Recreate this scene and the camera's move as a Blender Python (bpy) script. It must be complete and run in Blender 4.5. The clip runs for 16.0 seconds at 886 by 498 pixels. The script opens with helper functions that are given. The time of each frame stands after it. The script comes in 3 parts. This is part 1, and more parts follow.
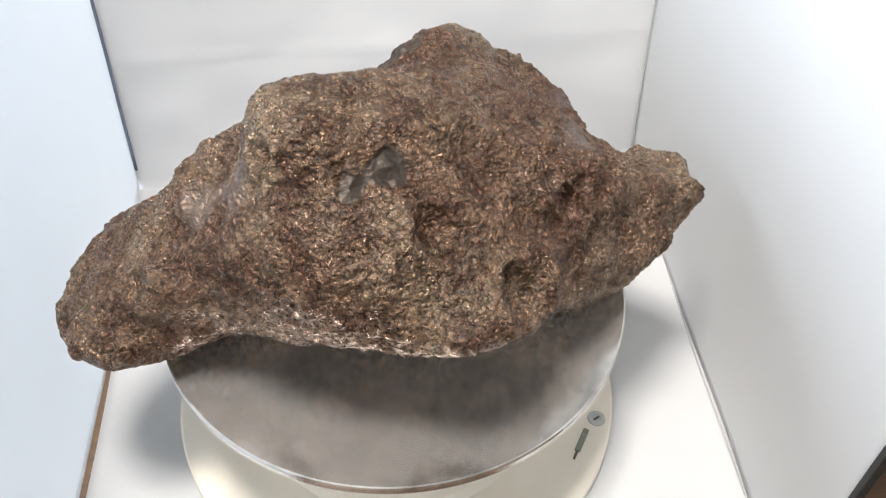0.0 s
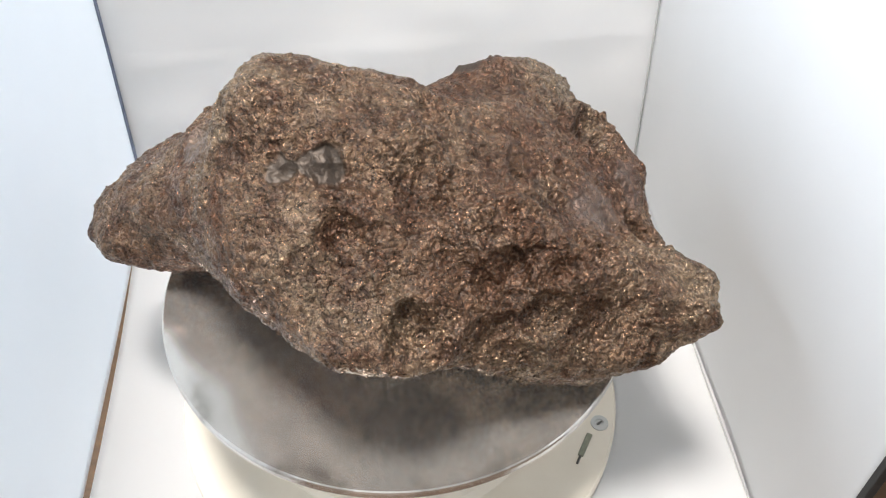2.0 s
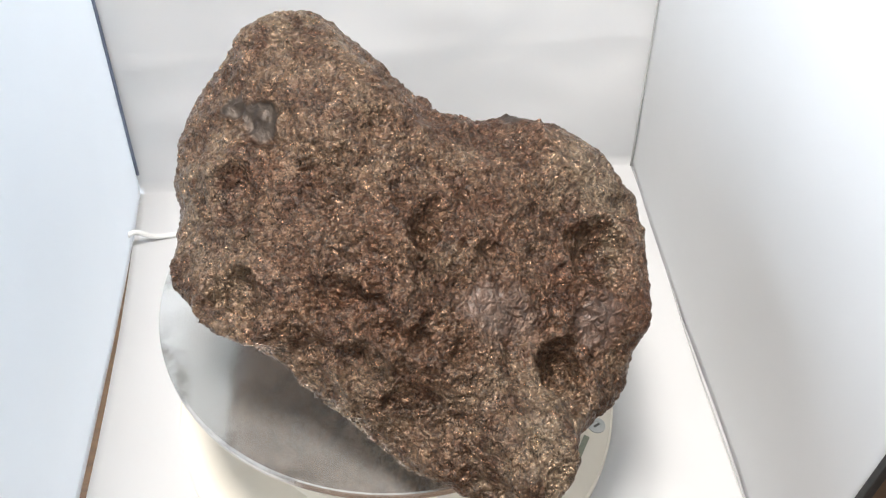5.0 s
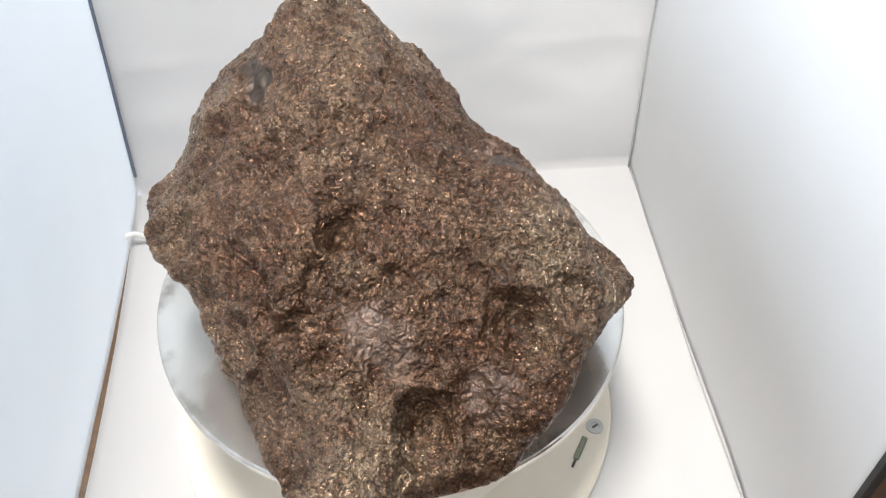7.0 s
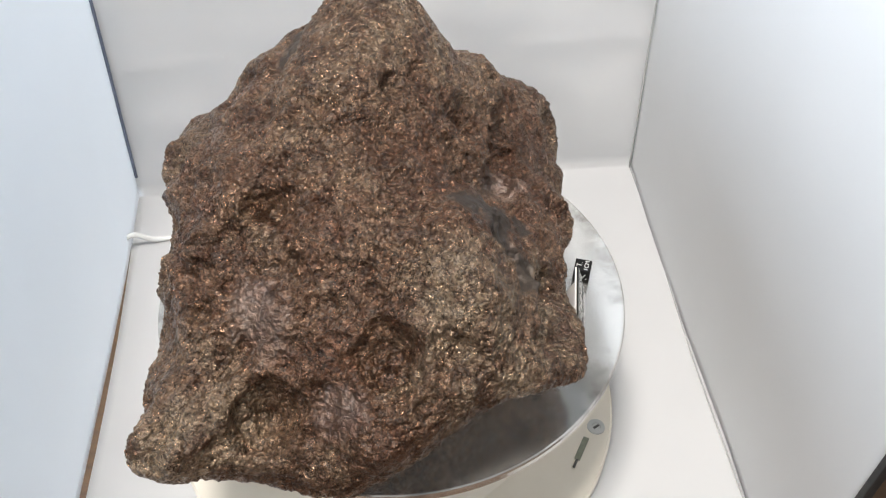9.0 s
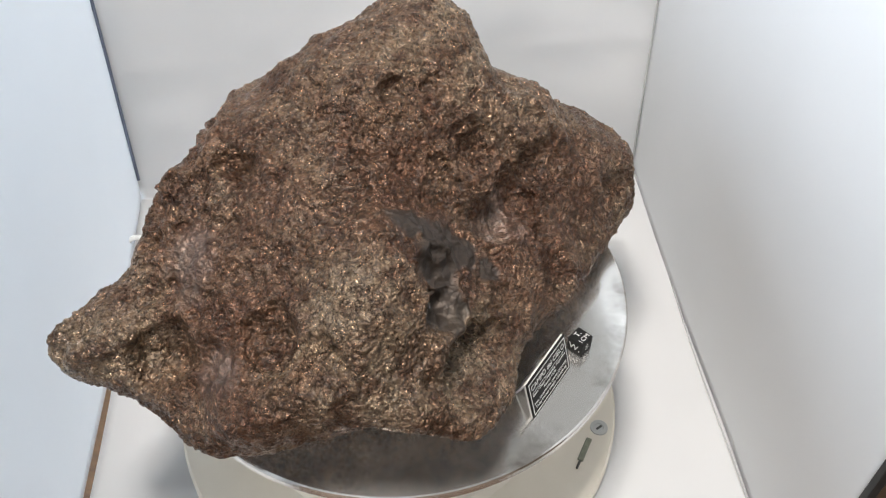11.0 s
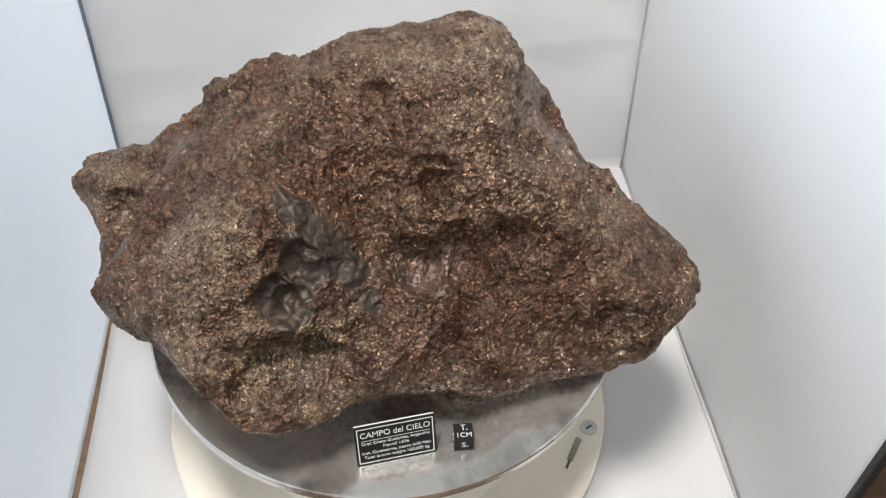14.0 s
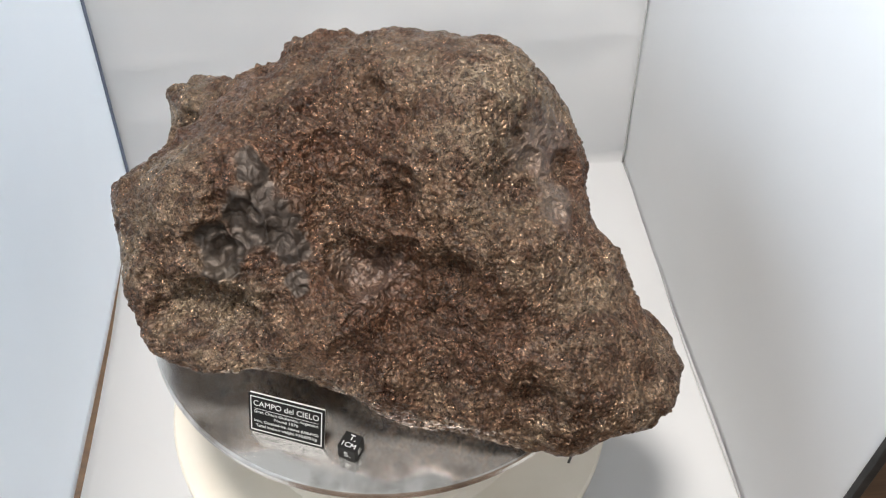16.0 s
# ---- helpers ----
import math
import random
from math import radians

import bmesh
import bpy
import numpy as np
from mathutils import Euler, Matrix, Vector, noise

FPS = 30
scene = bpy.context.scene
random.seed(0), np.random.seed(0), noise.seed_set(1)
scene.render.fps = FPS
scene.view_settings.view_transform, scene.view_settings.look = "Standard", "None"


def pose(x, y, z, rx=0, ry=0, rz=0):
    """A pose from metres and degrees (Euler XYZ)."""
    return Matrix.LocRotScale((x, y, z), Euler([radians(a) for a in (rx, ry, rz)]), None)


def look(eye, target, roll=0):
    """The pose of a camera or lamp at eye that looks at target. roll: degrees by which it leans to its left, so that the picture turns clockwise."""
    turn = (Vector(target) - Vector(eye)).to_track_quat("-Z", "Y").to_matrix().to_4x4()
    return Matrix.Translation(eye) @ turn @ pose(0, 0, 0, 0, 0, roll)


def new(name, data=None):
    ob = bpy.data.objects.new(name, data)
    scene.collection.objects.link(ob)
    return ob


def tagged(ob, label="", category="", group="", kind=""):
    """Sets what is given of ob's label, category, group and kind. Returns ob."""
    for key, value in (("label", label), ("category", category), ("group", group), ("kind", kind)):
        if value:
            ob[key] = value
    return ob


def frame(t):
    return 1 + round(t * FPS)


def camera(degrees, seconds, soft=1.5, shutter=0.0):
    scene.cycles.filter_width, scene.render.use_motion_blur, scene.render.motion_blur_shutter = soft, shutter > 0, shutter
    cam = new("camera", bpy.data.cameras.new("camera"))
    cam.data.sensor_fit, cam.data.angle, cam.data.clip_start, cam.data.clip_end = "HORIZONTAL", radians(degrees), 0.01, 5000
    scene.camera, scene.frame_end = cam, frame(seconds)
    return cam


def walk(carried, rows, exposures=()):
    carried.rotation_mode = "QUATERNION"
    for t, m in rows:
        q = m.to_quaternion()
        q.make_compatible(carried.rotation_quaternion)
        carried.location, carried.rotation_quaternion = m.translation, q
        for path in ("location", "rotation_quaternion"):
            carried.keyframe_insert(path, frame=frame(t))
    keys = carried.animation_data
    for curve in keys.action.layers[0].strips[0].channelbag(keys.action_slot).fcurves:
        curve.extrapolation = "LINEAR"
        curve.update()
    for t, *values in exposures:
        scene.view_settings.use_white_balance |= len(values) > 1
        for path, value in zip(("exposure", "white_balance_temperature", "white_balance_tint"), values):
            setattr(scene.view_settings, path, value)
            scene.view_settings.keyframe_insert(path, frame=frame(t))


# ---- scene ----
cam = camera(53.33, 16.0, soft=1.2)
EYE = (0.0, -0.3504, 0.5066)
VIEW = [
    (0.0, 43.523, -0.798, -4.319),
    (0.5, 43.606, -0.733, -4.241),
    (1.0, 43.657, -0.733, -4.181),
    (1.5, 43.698, -0.652, -4.204),
    (2.0, 43.796, -0.693, -4.131),
    (2.5, 43.832, -0.756, -4.201),
    (3.0, 43.850, -0.869, -4.208),
    (3.5, 43.892, -1.046, -4.139),
    (4.0, 43.905, -0.878, -4.062),
    (6.5, 43.946, -1.016, -4.239),
    (7.0, 44.000, -0.943, -4.286),
    (7.5, 43.969, -0.961, -4.347),
    (8.0, 43.985, -0.935, -4.324),
    (8.5, 44.038, -0.865, -4.240),
    (9.0, 44.035, -0.876, -4.261),
    (11.5, 44.130, -0.571, -4.388),
    (12.0, 44.115, -0.704, -4.522),
    (12.5, 44.108, -0.840, -4.558),
    (13.0, 44.097, -0.963, -4.574),
    (13.5, 44.112, -0.966, -4.694),
    (14.0, 44.143, -1.070, -4.820),
    (14.5, 44.128, -1.163, -4.835),
    (15.0, 44.001, -1.036, -4.785),
    (15.5, 43.902, -0.943, -4.782),
    (16.0, 43.823, -0.931, -4.795),
]
TURN = [(0.0, -0.00), (0.5, -7.67), (1.0, -15.12), (1.5, -22.64), (2.0, -29.84), (2.5, -37.34), (3.0, -44.73), (3.5, -51.98), (4.0, -59.50), (6.5, -95.60), (7.0, -103.18), (7.5, -110.73), (8.0, -118.18), (8.5, -125.64), (9.0, -132.98), (11.5, -166.96), (12.0, -174.31), (12.5, -181.85), (13.0, -188.99), (13.5, -196.41), (14.0, -203.63), (14.5, -210.81), (15.0, -218.00), (15.5, -225.36), (16.0, -232.76)]
walk(cam, [(t, pose(*EYE, rx, ry, rz)) for t, rx, ry, rz in VIEW],
     exposures=[(0.0, -0.14), (3.5, -0.12), (7.0, -0.16), (8.0, -0.36), (9.0, -0.40), (12.5, -0.42), (16.0, -0.42)])

# ---- light ----
world = bpy.data.worlds.new("world")
scene.world = world
world.use_nodes = True
wn = world.node_tree.nodes
sky = wn.new("ShaderNodeTexSky")
sky.sky_type, sky.sun_disc = "NISHITA", False
sky.sun_elevation, sky.sun_rotation = radians(40), radians(250)
wn["Background"].inputs[1].default_value = 0.08
world.node_tree.links.new(sky.outputs[0], wn["Background"].inputs[0])


def area_lamp(name, m, w, h, watts, colour):
    data = bpy.data.lights.new(name, "AREA")
    data.shape, data.size, data.size_y, data.energy, data.color = "RECTANGLE", w, h, watts, colour
    ob = new(name, data)
    ob.matrix_world = m
    return ob


area_lamp("window_daylight", look((-1.42, 0.10, 0.72), (0.0, 0.1, 0.25)), 1.3, 1.1, 104, (0.74, 0.865, 1.0))
# unseen fill added behind the camera for glints on the crust
area_lamp("rear_fill", look((-0.60, -1.52, 1.25), (0.05, 0.0, 0.1)), 0.4, 0.4, 13, (1.0, 0.985, 0.97))
area_lamp("ceiling_light", look((-0.18, -0.20, 1.66), (-0.02, -0.02, 0.0)), 0.34, 0.30, 43, (1.0, 0.95, 0.90))


# ---- materials ----
class Mat:
    """A node material under construction."""

    def __init__(self, name):
        self.m = bpy.data.materials.new(name)
        self.m.use_nodes = True
        self.t = self.m.node_tree
        self.b = self.t.nodes["Principled BSDF"]
        self.co = self.t.nodes.new("ShaderNodeTexCoord").outputs["Object"]

    def node(self, kind, **ins):
        n = self.t.nodes.new("ShaderNode" + kind)
        for k, v in ins.items():
            self.put(n.inputs[k.replace("_", " ")], v)
        return n

    def put(self, socket, v):
        if isinstance(v, bpy.types.NodeSocket):
            self.t.links.new(v, socket)
        else:
            socket.default_value = v

    def noise(self, scale, detail=4, rough=0.55, vec=None, dist=0.0):
        n = self.node("TexNoise", Scale=scale, Detail=detail, Roughness=rough, Distortion=dist)
        self.put(n.inputs["Vector"], vec or self.co)
        return n.outputs["Fac"]

    def voronoi(self, scale, feature="F1", vec=None):
        n = self.node("TexVoronoi", Scale=scale)
        n.feature = feature
        self.put(n.inputs["Vector"], vec or self.co)
        return n.outputs["Distance"]

    def ramp(self, fac, *stops):
        n = self.t.nodes.new("ShaderNodeValToRGB")
        while len(n.color_ramp.elements) < len(stops):
            n.color_ramp.elements.new(0.5)
        for e, (p, c) in zip(n.color_ramp.elements, stops):
            e.position = p
            e.color = (*c, 1) if not isinstance(c, (int, float)) else (c, c, c, 1)
        self.put(n.inputs[0], fac)
        return n.outputs[0]

    def mix(self, fac, a, b, blend="MIX"):
        n = self.t.nodes.new("ShaderNodeMix")
        n.data_type, n.blend_type = "RGBA", blend
        self.put(n.inputs[0], fac)
        for s, v in ((n.inputs[6], a), (n.inputs[7], b)):
            self.put(s, (*v, 1) if isinstance(v, tuple) and len(v) == 3 else v)
        return n.outputs[2]

    def math(self, op, a, b=0.5, c=0.0):
        n = self.t.nodes.new("ShaderNodeMath")
        n.operation = op
        self.put(n.inputs[0], a), self.put(n.inputs[1], b), self.put(n.inputs[2], c)
        return n.outputs[0]

    def bump(self, height, strength, distance, normal=None):
        n = self.node("Bump", Strength=strength, Distance=distance, Height=height)
        if normal:
            self.put(n.inputs["Normal"], normal)
        return n.outputs[0]

    def set(self, **ins):
        for k, v in ins.items():
            s = self.b.inputs[k.replace("_", " ")]
            self.put(s, (*v, 1) if isinstance(v, tuple) and len(v) == 3 and s.type == "RGBA" else v)
        return self.m


def cloth_material(name, lo, hi):
    m = Mat(name)
    n = m.noise(6, 3)
    fine = m.noise(900, 2)
    m.set(Base_Color=m.ramp(n, (0.3, (lo, lo, lo)), (0.75, (hi, hi, hi))), Roughness=0.75,
          Normal=m.bump(m.math("ADD", m.math("MULTIPLY", n, 2.0), m.math("MULTIPLY", fine, 0.03)), 0.25, 0.004))
    out = m.t.nodes["Material Output"]
    tr = m.t.nodes.new("ShaderNodeBsdfTranslucent")
    tr.inputs[0].default_value = (0.86, 0.87, 0.88, 1)
    mx = m.t.nodes.new("ShaderNodeMixShader")
    mx.inputs[0].default_value = 0.45
    m.t.links.new(m.b.outputs[0], mx.inputs[1])
    m.t.links.new(tr.outputs[0], mx.inputs[2])
    m.t.links.new(mx.outputs[0], out.inputs["Surface"])
    return m.m


def wood_material():
    m = Mat("table_wood")
    mp = m.node("Mapping", Scale=(2.0, 22.0, 2.0))
    m.put(mp.inputs["Vector"], m.co)
    g = m.noise(9, 6, 0.6, mp.outputs[0], 0.6)
    return m.set(Base_Color=m.ramp(g, (0.3, (0.060, 0.029, 0.012)), (0.7, (0.125, 0.064, 0.027))), Roughness=0.45,
                 Normal=m.bump(g, 0.15, 0.002))


def plain_material(name, lo, hi, rough, metal=0.0, scale=30, bump=0.1):
    m = Mat(name)
    n = m.noise(scale, 5)
    return m.set(Base_Color=m.ramp(n, (0.3, lo), (0.7, hi)), Roughness=m.ramp(m.noise(scale * 2.3, 4), (0.2, rough * 0.8), (0.8, min(1.0, rough * 1.2))),
                 Metallic=metal, Normal=m.bump(n, bump, 0.001))


def steel_material():
    """Polished, slightly cloudy steel with wiped smears and a few dark specks."""
    m = Mat("worn_steel")
    big = m.noise(16, 4, 0.55)
    fine = m.noise(130, 5, 0.6)
    col = m.mix(m.ramp(big, (0.45, 0.0), (0.7, 0.7)), (0.76, 0.74, 0.705), (0.60, 0.575, 0.54))
    col = m.mix(m.ramp(m.noise(70, 3, 0.7), (0.73, 0.0), (0.77, 0.6)), col, (0.16, 0.14, 0.12))
    far = m.t.nodes.new("ShaderNodeVectorMath")
    far.operation = "LENGTH"
    flat = m.node("Mapping", Scale=(1.0, 1.0, 0.0))
    m.put(flat.inputs["Vector"], m.co)
    m.put(far.inputs[0], flat.outputs[0])
    grime = m.math("MULTIPLY", m.ramp(m.math("MULTIPLY", far.outputs["Value"], 7.0), (0.82, 0.0), (0.93, 1.0)), m.ramp(m.noise(24, 4, 0.65), (0.5, 0.0), (0.68, 0.75)))
    col = m.mix(grime, col, (0.17, 0.15, 0.125))
    return m.set(Base_Color=col, Metallic=0.84, Roughness=m.ramp(m.math("ADD", m.math("MULTIPLY", big, 0.7), m.math("MULTIPLY", fine, 0.3)), (0.35, 0.12), (0.7, 0.21)),
                 Normal=m.bump(big, 0.03, 0.002))


def iron_material():
    """Rust-brown varnished iron crust with crinkled relief, painted grey sheen and bare dark patches."""
    m = Mat("meteorite_crust")
    big = m.noise(13, 5, 0.62)
    mid = m.noise(55, 6, 0.62)
    grit = m.noise(300, 6, 0.66)
    warp = m.node("TexNoise", Scale=150.0, Detail=4.0)
    m.put(warp.inputs["Vector"], m.co)
    shift = m.t.nodes.new("ShaderNodeVectorMath")
    shift.operation = "MULTIPLY_ADD"
    m.put(shift.inputs[0], warp.outputs["Color"])
    shift.inputs[1].default_value = (0.007, 0.007, 0.007)
    m.put(shift.inputs[2], m.co)

    def crinkle(scale):
        # sharp-edged folds: the folded absolute value of a smooth noise
        n = m.noise(scale, 2, 0.5, shift.outputs[0])
        return m.math("ABSOLUTE", m.math("MULTIPLY_ADD", n, 2.0, -1.0))

    fold, fold2 = crinkle(190), crinkle(430)
    flake = m.voronoi(420, "F1", shift.outputs[0])
    bare = m.t.nodes.new("ShaderNodeAttribute")
    bare.attribute_name = "smoothness"
    sheen_attr = m.t.nodes.new("ShaderNodeAttribute")
    sheen_attr.attribute_name = "grey_sheen"
    sm, fm = bare.outputs["Fac"], sheen_attr.outputs["Fac"]
    rough_zone = m.math("SUBTRACT", 1.0, m.math("MAXIMUM", m.math("MULTIPLY", sm, 0.85), m.math("MULTIPLY", fm, 0.5)))
    base = m.ramp(big, (0.36, (0.165, 0.080, 0.044)), (0.5, (0.240, 0.150, 0.093)), (0.64, (0.320, 0.232, 0.154)))
    base = m.mix(m.ramp(mid, (0.46, 0.0), (0.60, 0.8)), base, (0.108, 0.046, 0.024))
    # painted highlight on raised grain, painted shade in fold creases and low grain
    base = m.mix(m.ramp(grit, (0.54, 0.0), (0.70, 0.14)), base, (0.50, 0.415, 0.325))
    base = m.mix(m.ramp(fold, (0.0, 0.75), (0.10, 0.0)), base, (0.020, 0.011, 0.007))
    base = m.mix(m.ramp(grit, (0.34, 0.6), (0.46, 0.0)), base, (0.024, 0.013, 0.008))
    # grey window sheen on some faces, put into the colour
    grey = m.mix(m.ramp(mid, (0.42, 0.0), (0.62, 0.8)), (0.175, 0.148, 0.132), (0.120, 0.084, 0.067))
    grey = m.mix(m.ramp(m.noise(110, 4, 0.6), (0.58, 0.0), (0.70, 0.7)), grey, (0.045, 0.032, 0.027))
    base = m.mix(m.math("MULTIPLY", fm, 0.5), base, grey)
    base = m.mix(m.math("MULTIPLY", sm, 0.88), base, (0.044, 0.037, 0.031))
    h = m.math("ADD", m.math("MULTIPLY", fold, 0.9), m.math("MULTIPLY", fold2, 0.45))
    h = m.math("ADD", h, m.math("MULTIPLY", grit, 0.35))
    h = m.math("SUBTRACT", h, m.math("MULTIPLY", flake, 0.35))
    h = m.math("MULTIPLY", h, rough_zone)
    metal = m.math("MULTIPLY", m.ramp(mid, (0.3, 0.75), (0.7, 0.95)), m.math("SUBTRACT", 1.0, m.math("ADD", m.math("MULTIPLY", fm, 0.25), m.math("MULTIPLY", sm, 0.35))))
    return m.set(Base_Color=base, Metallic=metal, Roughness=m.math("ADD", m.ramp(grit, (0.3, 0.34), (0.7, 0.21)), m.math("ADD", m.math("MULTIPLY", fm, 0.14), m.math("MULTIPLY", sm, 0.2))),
                 Specular_IOR_Level=0.5, Coat_Weight=m.math("MULTIPLY", m.math("MULTIPLY_ADD", fm, 0.3, 0.30), m.math("SUBTRACT", 1.0, sm)), Coat_Roughness=0.36,
                 Coat_Normal=m.bump(h, 0.45, 0.0022), Normal=m.bump(h, 1.0, 0.0030))


CLOTH = cloth_material("white_cloth", 0.80, 0.86)
# same white cloth, with the dimmer light on floor and back in its colour
SHEET = cloth_material("dimmed_white_cloth", 0.76, 0.83)
WOOD = wood_material()
STEEL = steel_material()
IRON = iron_material()
PLASTIC = plain_material("cream_plastic", (0.70, 0.645, 0.55), (0.76, 0.71, 0.62), 0.45, bump=0.02)
BLACK = plain_material("black_card", (0.008, 0.008, 0.008), (0.014, 0.013, 0.013), 0.6, bump=0.0)
BLACK.node_tree.nodes["Principled BSDF"].inputs["Specular IOR Level"].default_value = 0.15
PRINT = plain_material("white_print", (0.68, 0.68, 0.66), (0.78, 0.78, 0.76), 0.6, bump=0.0)
EDGE = plain_material("black_binding", (0.015, 0.015, 0.015), (0.03, 0.03, 0.03), 0.6)
WASHER = plain_material("grey_metal", (0.42, 0.42, 0.40), (0.52, 0.52, 0.50), 0.35, 0.6)
PIN = plain_material("dull_green_metal", (0.16, 0.17, 0.13), (0.26, 0.27, 0.21), 0.5, 0.3, 300)
DARK = plain_material("dark_grey_fill", (0.05, 0.05, 0.045), (0.09, 0.09, 0.08), 0.6)
CABLE = plain_material("white_cable", (0.76, 0.76, 0.74), (0.82, 0.82, 0.80), 0.4)
ACRYL = plain_material("pale_plastic", (0.66, 0.64, 0.61), (0.74, 0.72, 0.69), 0.25)
SEAM = plain_material("grey_seam", (0.36, 0.36, 0.36), (0.44, 0.44, 0.43), 0.8)
# dark tone for the shaded gap in the left corner
GAP_SHADE = plain_material("blue_grey_gap_shade", (0.13, 0.15, 0.21), (0.17, 0.19, 0.26), 0.7)
ROOM = plain_material("room_plaster", (0.36, 0.36, 0.355), (0.44, 0.44, 0.43), 0.9, scale=3)
FLOOR = plain_material("room_floor", (0.16, 0.12, 0.09), (0.24, 0.19, 0.14), 0.5, scale=6)


# ---- building helpers ----
def mesh_of(bm, material, smooth=False):
    me = bpy.data.meshes.new("mesh")
    bmesh.ops.recalc_face_normals(bm, faces=bm.faces)
    bm.to_mesh(me)
    bm.free()
    me.materials.append(material)
    if smooth:
        me.polygons.foreach_set("use_smooth", [True] * len(me.polygons))
    return me


def thing(name, bm, material, label, category, smooth=False, kind="", group=""):
    return tagged(new(name, mesh_of(bm, material, smooth)), label, category, group, kind)


def part(name, bm, material, parent, label="", smooth=False):
    ob = new(name, mesh_of(bm, material, smooth))
    ob.parent = parent
    return tagged(ob, label)


def slab(x0, x1, y0, y1, z0, z1, bevel=0.0, seg=2):
    bm = bmesh.new()
    bmesh.ops.create_cube(bm, size=1)
    bmesh.ops.scale(bm, vec=(x1 - x0, y1 - y0, z1 - z0), verts=bm.verts)
    bmesh.ops.translate(bm, vec=((x0 + x1) / 2, (y0 + y1) / 2, (z0 + z1) / 2), verts=bm.verts)
    if bevel:
        bmesh.ops.bevel(bm, geom=bm.edges[:], offset=bevel, segments=seg, affect="EDGES", profile=0.5)
    return bm


def turned(profile, n=160, cx=0.0, cy=0.0):
    """A solid of revolution from (radius, height) pairs."""
    bm = bmesh.new()
    rings = []
    for r, z in profile:
        if r < 1e-6:
            rings.append([bm.verts.new((cx, cy, z))])
        else:
            rings.append([bm.verts.new((cx + r * math.cos(2 * math.pi * i / n), cy + r * math.sin(2 * math.pi * i / n), z)) for i in range(n)])
    for a, b in zip(rings, rings[1:]):
        for i in range(n):
            j = (i + 1) % n
            quad = [a[i % len(a)], a[j % len(a)], b[j % len(b)], b[i % len(b)]]
            quad = list(dict.fromkeys(quad))
            if len(quad) > 2:
                bm.faces.new(quad)
    return bm


def sheet(nu, nv, place, offset):
    """A thin two-sided sheet: place(u, v) gives a point for u, v in 0..1; offset leads to its other side."""
    bm = bmesh.new()
    off = Vector(offset)
    top = [[bm.verts.new(place(i / nu, j / nv)) for j in range(nv + 1)] for i in range(nu + 1)]
    low = [[bm.verts.new(v.co + off) for v in row] for row in top]
    for g in (top, low):
        for i in range(nu):
            for j in range(nv):
                bm.faces.new((g[i][j], g[i + 1][j], g[i + 1][j + 1], g[i][j + 1]))
    rim = [(i, 0) for i in range(nu)] + [(nu, j) for j in range(nv)] + [(i, nv) for i in range(nu, 0, -1)] + [(0, j) for j in range(nv, 0, -1)]
    for (a, b), (c, d) in zip(rim, rim[1:] + rim[:1]):
        bm.faces.new((top[a][b], top[c][d], low[c][d], low[a][b]))
    return bm


def tube(points, radius, sides=12):
    bm = bmesh.new()
    pts = [Vector(p) for p in points]
    rings = []
    for k, p in enumerate(pts):
        d = (pts[min(k + 1, len(pts) - 1)] - pts[max(k - 1, 0)]).normalized()
        a = d.cross(Vector((0, 0, 1))).normalized()
        b = a.cross(d)
        rings.append([bm.verts.new(p + radius * (a * math.cos(2 * math.pi * i / sides) + b * math.sin(2 * math.pi * i / sides))) for i in range(sides)])
    for a, b in zip(rings, rings[1:]):
        for i in range(sides):
            bm.faces.new((a[i], a[(i + 1) % sides], b[(i + 1) % sides], b[i]))
    bm.faces.new(rings[0]), bm.faces.new(rings[-1])
    return bm


# ---- the room ----
def build_room():
    x0, x1, y0, y1, z0, z1 = -1.5, 1.7, -1.8, 1.5, -0.75, 1.7
    thing("floor", slab(x0, x1, y0, y1, z0 - 0.1, z0), FLOOR, "plain brown room floor", "floor", kind="structure")
    thing("ceiling", slab(x0, x1, y0, y1, z1, z1 + 0.1), ROOM, "plain white room ceiling", "ceiling", kind="structure")
    thing("wall_north", slab(x0, x1, y1, y1 + 0.1, z0, z1), ROOM, "plain white room wall", "wall", kind="structure")
    thing("wall_south", slab(x0, x1, y0 - 0.1, y0, z0, z1), ROOM, "plain white room wall", "wall", kind="structure")
    thing("wall_east", slab(x1, x1 + 0.1, y0, y1, z0, z1), ROOM, "plain white room wall", "wall", kind="structure")
    thing("wall_west", slab(x0 - 0.1, x0, y0, y1, z0, z1), ROOM, "plain white room wall", "wall", kind="structure")


def build_table():
    t = tagged(new("wooden_table"), "brown wooden table under the white photo tent", "table")
    t.location = (0.05, 0.0, -0.75)
    part("tabletop", slab(-0.75, 0.75, -0.5, 0.6, 0.715, 0.746, 0.003), WOOD, t)
    for sx in (-1, 1):
        for y in (-0.44, 0.54):
            part("leg", slab(sx * 0.68 - 0.03, sx * 0.68 + 0.03, y - 0.03, y + 0.03, 0.0, 0.715, 0.003), WOOD, t)


# ---- the photo tent ----
LEFT, RIGHT, BACK, FRONT, TOP = -0.2025, 0.2165, 0.232, -0.161, 0.42


def crease(x, y, z, s):
    return noise.noise((x * s, y * s, z * s))


